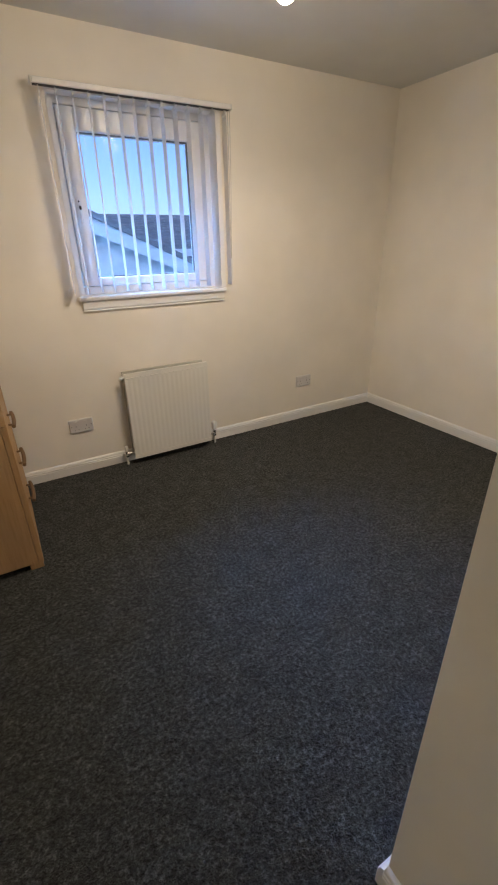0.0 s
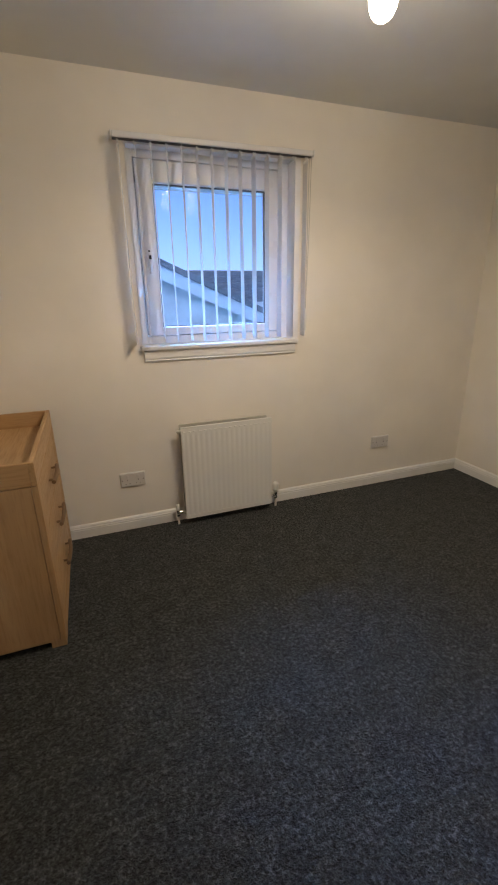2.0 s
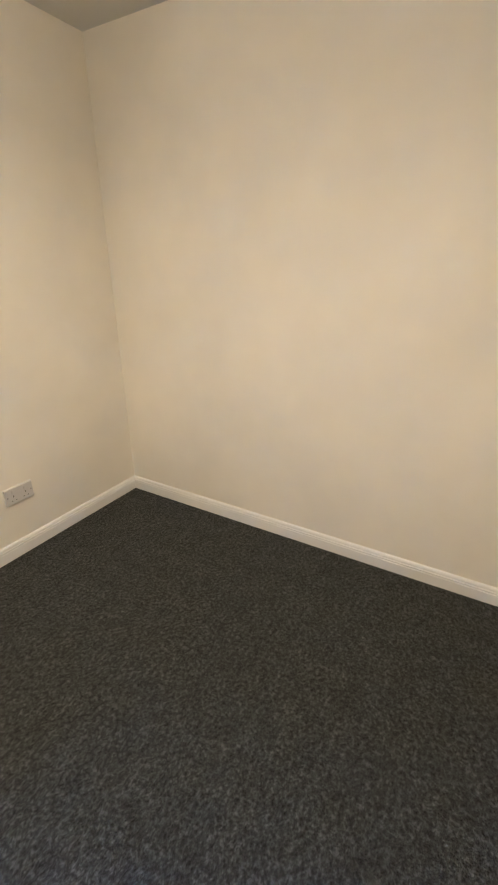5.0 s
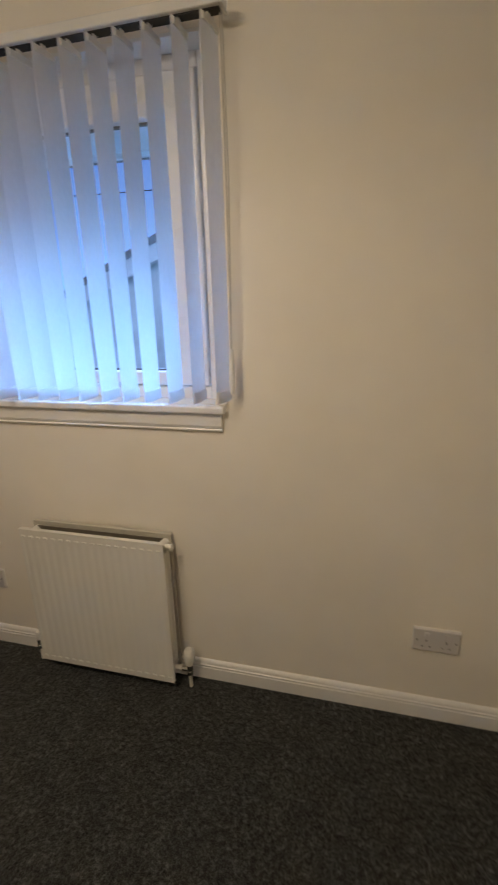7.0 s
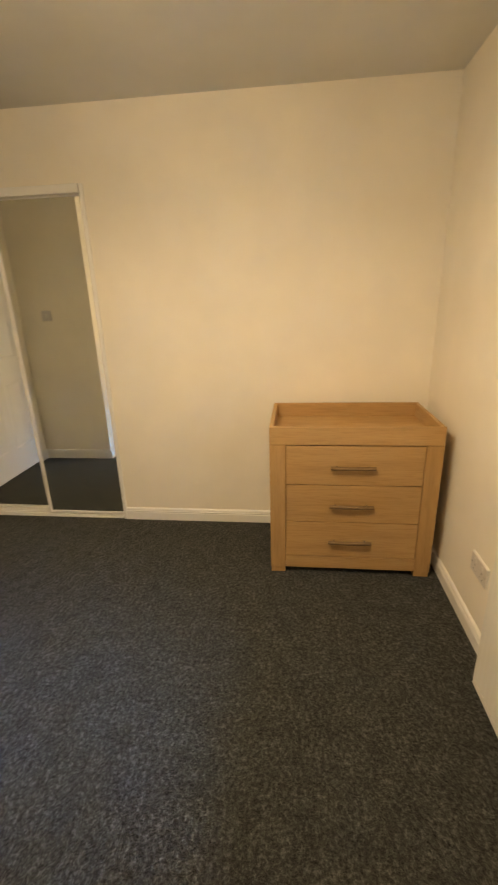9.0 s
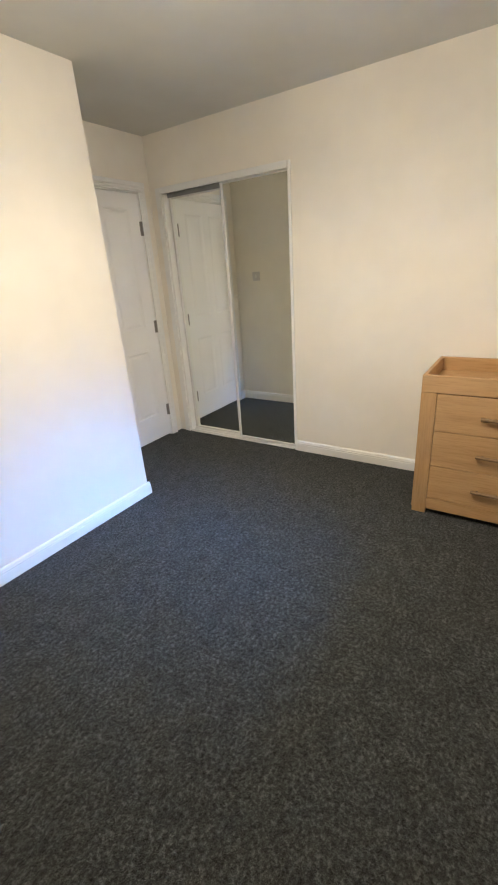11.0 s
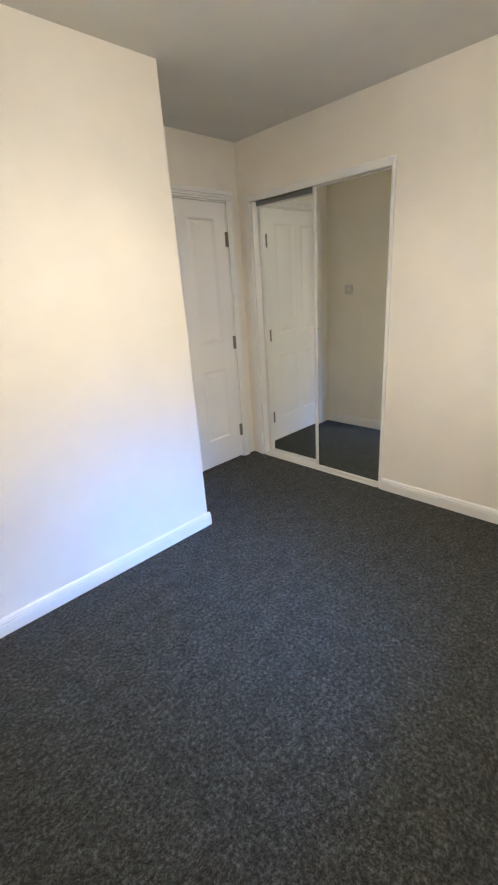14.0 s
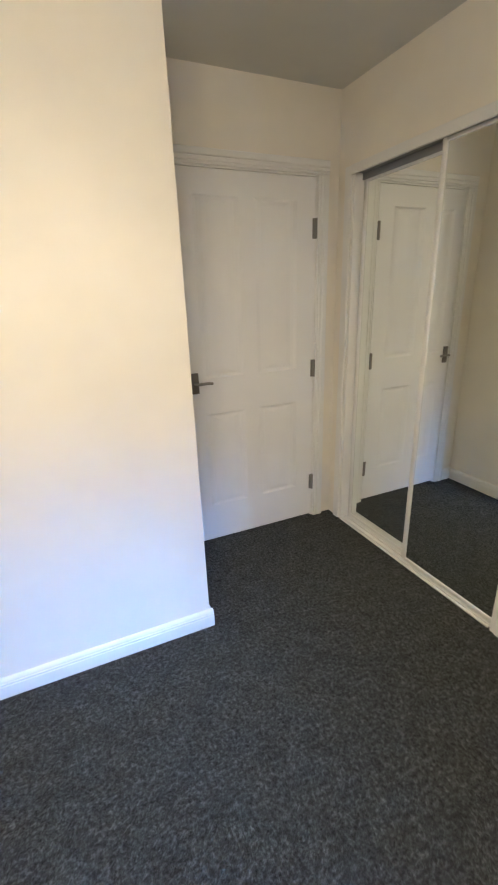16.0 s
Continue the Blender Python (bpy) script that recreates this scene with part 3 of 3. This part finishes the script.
# ---------------------------------------------------------------- mirrored wardrobe
def wardrobe():
    y0, y1, top = ROBE
    w = thing("mirrored_wardrobe", (-0.04, (y0 + y1) / 2, 0), "built-in wardrobe with two sliding mirrored doors in white frames", "wardrobe")
    part("trim", boxed(0.0, 0.014, y1 - 0.006, y1 + 0.016, 0, top + 0.032, 0.004), M_GLOSS, w, "white gloss side trim")
    part("trim", boxed(0.0, 0.014, y0 - 0.05, y0 + 0.002, 0, top + 0.032, 0.004), M_GLOSS, w, "white gloss side trim")
    part("trim", boxed(0.0, 0.016, y0 + 0.0025, y1 - 0.0065, top - 0.012, top + 0.033, 0.004), M_GLOSS, w, "white gloss head trim")
    part("lining", boxed(-0.1, -0.001, y0, y0 + 0.018, 0, top), M_GLOSS, w, "white lining board")
    part("lining", boxed(-0.1, -0.001, y1 - 0.010, y1, 0, top), M_GLOSS, w, "white lining board")
    # tracks
    bm = bmesh.new()
    box(bm, -0.095, -0.004, y0 + 0.018, y1 - 0.018, top - 0.004, top)
    for x in (-0.095, -0.052):
        box(bm, x, x + 0.004, y0 + 0.018, y1 - 0.018, top - 0.036, top - 0.0045)
    part("top_track", bm, M_TRACK, w, "grey aluminium head track")
    bm = boxed(-0.095, 0.008, y0 + 0.0185, y1 - 0.0185, 0, 0.008, 0.002)
    for x in (-0.082, -0.06, -0.038, -0.006):
        box(bm, x, x + 0.005, y0 + 0.019, y1 - 0.019, 0.0085, 0.018, 0.001)
    part("bottom_track", bm, M_ALU, w, "white double floor track")

    def leaf(xf, ya, yb, sa, sb, head):
        d = part("mirror_door", boxed(xf - 0.018, xf - 0.008, ya + 0.01, yb - 0.01, 0.03, head - 0.006), M_GLOSS, w, "sliding mirror door")
        for a, b in ((ya, ya + sa), (yb - sb, yb)):
            bm = boxed(xf - 0.022, xf + 0.004, a, b, 0.020, head, 0.006, seg=3)
            box(bm, xf + 0.0035, xf + 0.0075, a + 0.004, b - 0.004, 0.022, head - 0.002, 0.0018)
            part("stile", bm, M_ALU, d, "white metal stile", True)
        part("rail", boxed(xf - 0.02, xf + 0.003, ya + sa, yb - sb, 0.018, 0.036, 0.003), M_ALU, d, "white bottom rail")
        part("rail", boxed(xf - 0.02, xf + 0.003, ya + sa, yb - sb, head - 0.016, head, 0.003), M_ALU, d, "white top rail")
        part("mirror", boxed(xf - 0.006, xf - 0.002, ya + sa - 0.004, yb - sb + 0.004, 0.034, head - 0.014), M_MIRROR, d, "clear mirror glass")

    leaf(-0.062, y0 + 0.019, -2.455, 0.026, 0.026, top - 0.03)
    leaf(-0.020, -2.492, y1 - 0.011, 0.026, 0.012, top - 0.0055)
    return w


wardrobe()


# ---------------------------------------------------------------- door
def door():
    x0, x1, z0, z1 = LEAF
    d = thing("door_1", ((x0 + x1) / 2, DOOR_Y, 0), "white four-panel moulded bedroom door, closed", "door", kind="structure")
    yf, yb = DOOR_Y + 0.004, DOOR_Y - 0.036
    # leaf front as a height field: flat stiles, sunk moulding, raised field
    pans = [(0.262, 0.512, 1.0, 1.875), (0.598, 0.838, 1.0, 1.875), (0.262, 0.512, 0.238, 0.80), (0.598, 0.838, 0.238, 0.80)]
    inset = (0.0, 0.010, 0.018, 0.032, 0.052)
    depth = (0.0, -0.0062, -0.0070, -0.0026, -0.0003)
    bm = bmesh.new()
    xs = sorted({x0, x1, *[q for p in pans for q in p[:2]]})
    zs = sorted({z0, z1, *[q for p in pans for q in p[2:]]})
    cache = {}

    def vert(x, y, z):
        k = (round(x, 5), round(y, 5), round(z, 5))
        if k not in cache:
            cache[k] = bm.verts.new((x, y, z))
        return cache[k]

    for xa, xb in zip(xs, xs[1:]):
        for za, zb in zip(zs, zs[1:]):
            if (xa, xb, za, zb) in pans:
                rings = [[vert(x, yf + h, z) for x, z in ((xa + 2.2 * i, za + i), (xb - 2.2 * i, za + i), (xb - 2.2 * i, zb - i), (xa + 2.2 * i, zb - i))] for i, h in zip(inset, depth)]
                for a, b in zip(rings, rings[1:]):
                    for k in range(4):
                        bm.faces.new((a[k], a[(k + 1) % 4], b[(k + 1) % 4], b[k]))
                bm.faces.new(rings[-1])
            else:
                bm.faces.new([vert(x, yf, z) for x, z in ((xa, za), (xb, za), (xb, zb), (xa, zb))])
    edge = [e for e in bm.edges if e.is_boundary]
    r = bmesh.ops.extrude_edge_only(bm, edges=edge)
    for v in r["geom"]:
        if isinstance(v, bmesh.types.BMVert):
            v.co.y = yb
    bmesh.ops.holes_fill(bm, edges=[e for e in bm.edges if e.is_boundary])
    leaf = part("door_leaf", bm, M_DOOR, d, "white moulded four-panel leaf")
    # frame and stop
    bm = bmesh.new()
    box(bm, x0 - 0.03, x0 - 0.003, DOOR_Y - 0.12, DOOR_Y + 0.003, 0, z1 + 0.003, 0.001), box(bm, x1 + 0.003, x1 + 0.03, DOOR_Y - 0.12, DOOR_Y + 0.003, 0, z1 + 0.003, 0.001)
    box(bm, x0 - 0.03, x1 + 0.03, DOOR_Y - 0.12, DOOR_Y + 0.003, z1 + 0.0035, z1 + 0.03, 0.001)
    box(bm, x0 - 0.003, x0 + 0.012, DOOR_Y - 0.08, DOOR_Y - 0.038, 0, z1 + 0.002), box(bm, x1 - 0.012, x1 + 0.003, DOOR_Y - 0.08, DOOR_Y - 0.038, 0, z1 + 0.002)
    box(bm, x0 + 0.012, x1 - 0.012, DOOR_Y - 0.08, DOOR_Y - 0.038, z1 - 0.01, z1 + 0.002)
    part("door_frame", bm, M_GLOSS, d, "white gloss frame")
    # grooved architrave
    prof = [(0, 0), (0.010, 0), (0.013, 0.003), (0.013, 0.010), (0.009, 0.013), (0.015, 0.017), (0.015, 0.030), (0.011, 0.033), (0.017, 0.038), (0.018, 0.062), (0.013, 0.066), (0, 0.066)]
    part("architrave", extrude_profile(bmesh.new(), prof, (x0 - 0.078, DOOR_Y + 0.003, z1 + 0.012), (x1 + 0.078, DOOR_Y + 0.003, z1 + 0.012), (0, 1, 0)), M_GLOSS, d, "grooved white head architrave", True)
    part("architrave", extrude_profile(bmesh.new(), prof, (x0 - 0.012, DOOR_Y + 0.003, 0), (x0 - 0.012, DOOR_Y + 0.003, z1 + 0.011), (0, 1, 0)), M_GLOSS, d, "grooved white side architrave", True)
    part("architrave", extrude_profile(bmesh.new(), prof, (x1 + 0.012, DOOR_Y + 0.003, z1 + 0.011), (x1 + 0.012, DOOR_Y + 0.003, 0), (0, 1, 0)), M_GLOSS, d, "grooved white side architrave", True)
    for z in (0.25, 0.992, 1.744):
        bm = tube(bmesh.new(), [(x0 - 0.0015, yf + 0.008, z - 0.05), (x0 - 0.0015, yf + 0.008, z + 0.05)], 0.0075, 12)
        box(bm, x0 - 0.0115, x0 + 0.016, yf - 0.001, yf + 0.0025, z - 0.05, z + 0.05)
        h = part("hinge", bm, M_HINGE, d, "brushed steel butt hinge", True)
    # lever handle on a narrow plate
    hx, hz = 0.886, 0.98
    hnd = part("door_handle", boxed(hx - 0.02, hx + 0.02, yf, yf + 0.008, hz - 0.056, hz + 0.056, 0.003), M_PLATE_DARK, leaf, "dark steel lever handle and plate", True)
    bm = tube(bmesh.new(), [(hx, yf + 0.007, hz), (hx, yf + 0.036, hz), (hx - 0.006, yf + 0.044, hz), (hx - 0.03, yf + 0.047, hz + 0.002), (hx - 0.06, yf + 0.047, hz + 0.003), (hx - 0.085, yf + 0.044, hz - 0.001)], 0.0078, 12)
    part("lever", bm, M_HINGE, d, "curved steel lever", True)
    return d


door()


# ---------------------------------------------------------------- ceiling light
def ceiling_light():
    cx, cy = 1.672, -1.226
    c = thing("ceiling_light", (cx, cy, HIGH), "three-arm chrome ceiling light with lit glass globes", "ceiling light")
    part("ceiling_rose", lathe(bmesh.new(), (cx, cy, HIGH), (0, 0, -1), [(0.055, 0), (0.055, 0.012), (0.048, 0.02), (0.018, 0.026), (0.016, 0.04), (0.004, 0.044)], 28), M_CHROME, c, "chrome ceiling rose", True)
    for ang in (63, -57, 180):
        a = radians(ang)
        u = Vector((math.cos(a), math.sin(a), 0))
        o = Vector((cx, cy, 0))

        def at(r, z, twist=0.0):
            return o + Matrix.Rotation(twist, 3, "Z") @ u * r + Vector((0, 0, z))

        gl = at(0.138, 2.203)
        path = [at(0.022, HIGH - 0.02), at(0.028, 2.33), at(0.034, 2.27), at(0.045, 2.222), at(0.066, 2.200), at(0.086, 2.205), at(0.098, 2.217)]
        arm = part("arm", tube(bmesh.new(), path, 0.0032, 8), M_CHROME, c, "bent chrome wire arm", True)
        path = [at(0.022, HIGH - 0.02, 0.5), at(0.05, 2.335, 0.9), at(0.085, 2.315, 0.7), at(0.105, 2.275, 0.35), at(0.112, 2.245, 0.1), at(0.105, 2.225, 0)]
        part("wire", tube(bmesh.new(), path, 0.002, 6), M_CHROME, c, "thin decorative chrome wire", True)
        axis = (u * 0.45 + Vector((0, 0, -1))).normalized()
        cup = gl - axis * 0.045
        lamp = part("holder", lathe(bmesh.new(), cup, axis, [(0.012, -0.014), (0.016, -0.01), (0.019, 0.004), (0.02, 0.012)], 16), M_CHROME, c, "chrome lamp holder", True)
        prof = [(1.1 * a, 1.04 * b) for a, b in [(0.010, -0.050), (0.019, -0.045), (0.030, -0.034), (0.0375, -0.018), (0.040, 0.0), (0.0375, 0.019), (0.030, 0.035), (0.019, 0.046), (0.006, 0.051)]]
        part("globe", lathe(bmesh.new(), gl, axis, prof, 20), M_GLOW, c, "lit frosted glass globe", True)
        # spot added below each closed globe, carrying its light down but not upward
        bulb = bpy.data.lights.new("bulb", "SPOT")
        bulb.energy, bulb.color, bulb.shadow_soft_size = SPOT_WATTS, LAMP_COLOR, 0.045
        bulb.spot_size, bulb.spot_blend = radians(179), 0.72
        new("bulb", bulb).location = gl + axis * 0.054 + Vector((0, 0, -0.045))
    return c


ceiling_light()


# ---------------------------------------------------------------- outside the window
structure("ground", boxed(-200, 200, -200, 400, -3.0, -2.8), M_GROUND, "dim grass and paving outside below the window", "ground")
structure("wall_outer", boxed(-4, 8, 0.05, 0.3, -2.8, -0.15), M_RENDER, "rendered outer wall of this house below the window", "wall")


def eaves():
    e = thing("eaves", (1.5, 0.5, 2.05), "white soffit and grey gutter along this house's eaves", "eaves", kind="structure")
    part("soffit", boxed(-3, 7, 0.3, 0.60, 2.05, 2.062), M_SOFFIT, e)
    part("fascia", boxed(-3, 7, 0.60, 0.62, 2.03, 2.22, 0.003), M_SOFFIT, e)
    bm = bmesh.new()
    prof = [(0.055 * math.cos(radians(a)) + 0.06, 0.055 * math.sin(radians(a))) for a in range(180, 361, 15)]
    prof += [(0.052 * math.cos(radians(a)) + 0.06, 0.052 * math.sin(radians(a))) for a in range(360, 179, -15)]
    part("gutter", extrude_profile(bm, prof, (-3, 0.62, 2.10), (7, 0.62, 2.10), (0, 1, 0)), M_GUTTER, e, "half-round grey gutter", True)
    part("roof_edge", boxed(-3, 7, 0.3, 0.66, 2.225, 2.26), M_SLATE, e)
    return e


eaves()


def gable_house():
    ax, az, y, run, slope = 0.56, 2.40, 3.6, 4.6, 0.443
    h = thing("neighbour_house", (ax, y, -2.8), "grey roughcast gable end with pale barge boards close outside", "house")
    bm = bmesh.new()
    pts = [(ax - run, -2.8), (ax + run, -2.8), (ax + run, az - slope * run - 0.1), (ax, az - 0.1), (ax - run, az - slope * run - 0.1)]
    ends = [[bm.verts.new((px, yy, pz)) for px, pz in pts] for yy in (y + 0.1, y + 8)]
    for k in range(5):
        bm.faces.new((ends[0][k], ends[0][(k + 1) % 5], ends[1][(k + 1) % 5], ends[1][k]))
    bm.faces.new(ends[0]), bm.faces.new(ends[1])
    part("gable_wall", bm, M_RENDER, h)
    for sgn in (-1, 1):
        d = Vector((sgn, 0, -slope)).normalized()
        n = Vector((sgn * slope, 0, 1)).normalized()

        def slab(s0, s1, y0, y1, n0, n1):
            bm = bmesh.new()
            vs = []
            for yy in (y0, y1):
                for s, q in ((s0, n0), (s1, n0), (s1, n1), (s0, n1)):
                    vs.append(bm.verts.new(Vector((ax, yy, az)) + d * s + n * q))
            for f in ((0, 1, 2, 3), (7, 6, 5, 4), (0, 1, 5, 4), (1, 2, 6, 5), (2, 3, 7, 6), (3, 0, 4, 7)):
                bm.faces.new([vs[k] for k in f])
            return bm

        part("barge_board", slab(0, run * 1.09 + 0.1, y - 0.02, y + 0.0, -0.215, -0.05), M_BARGE, h, "pale painted barge board")
        part("soffit", slab(0, run * 1.09 + 0.1, y + 0.0005, y + 0.2, -0.20, -0.18), M_BARGE, h)
        bm = slab(0, run * 1.09 + 0.15, y - 0.05, y + 8, -0.048, 0.0)
        for i in range(16):
            s = i * 0.32
            extra = slab(s, s + 0.33, y - 0.055, y + 8, 0.001, 0.022)
            me = bpy.data.meshes.new("course")
            extra.to_mesh(me)
            extra.free()
            bm.from_mesh(me)
            bpy.data.meshes.remove(me)
        part("roof", bm, M_SLATE, h, "dark tiled roof slope")
    return h


gable_house()


def far_house():
    y, z, run = 15.0, 2.38, 5.0
    h = thing("far_house", (8, y, -2.8), "dark tiled roof of a house behind the gable", "house")
    part("wall", boxed(-3, 22, y - run + 0.4, y + run, -2.8, -0.2), M_RENDER, h)
    bm = bmesh.new()
    rows = 24
    for i in range(rows):
        a, b = i / rows, (i + 1) / rows
        ya, yb = y - run * a, y - run * b
        za, zb = z - 2.4 * a, z - 2.4 * b
        vs = [bm.verts.new(p) for p in ((-4, ya, za), (23, ya, za), (23, yb, zb + 0.05), (-4, yb, zb + 0.05), (23, yb, zb - 0.01), (-4, yb, zb - 0.01))]
        bm.faces.new((vs[0], vs[1], vs[2], vs[3]))
        bm.faces.new((vs[3], vs[2], vs[4], vs[5]))
    bm2 = boxed(-4, 23, y, y + 0.2, z - 2.2, z - 0.01)
    part("roof", bm, M_SLATE, h, "dark tiled roof in rows")
    part("ridge", tube(bmesh.new(), [(-4, y + 0.05, z - 0.03), (23, y + 0.05, z - 0.03)], 0.10, 8), M_SLATE, h)
    part("rear_slope", bm2, M_SLATE, h)
    dm = part("dormer", boxed(5.6, 7.2, y - 4.4, y - 2.6, 0.35, 1.25, 0.01), M_BARGE, h, "pale flat-roofed dormer")
    part("dormer_window", boxed(5.8, 7.0, y - 4.43, y - 4.405, 0.5, 1.05), M_DARK, dm, "dark dormer window")
    return h


far_house()

# overhead cable across the sky
c = thing("overhead_cable", (0, 10, 4.4), "thin dark overhead cable above the roofs", "cable")
part("wire", tube(bmesh.new(), [(-12 + i * 2, 10, 4.4 + 0.0016 * (i * 2 - 12) ** 2) for i in range(13)], 0.012, 6), M_DARK, c)
for x in (-12, 12):
    part("pole", lathe(bmesh.new(), (x, 10, -2.8), (0, 0, 1), [(0.13, 0), (0.10, 7.5), (0.03, 7.55)], 10), M_GUTTER, c, "dark timber cable pole")
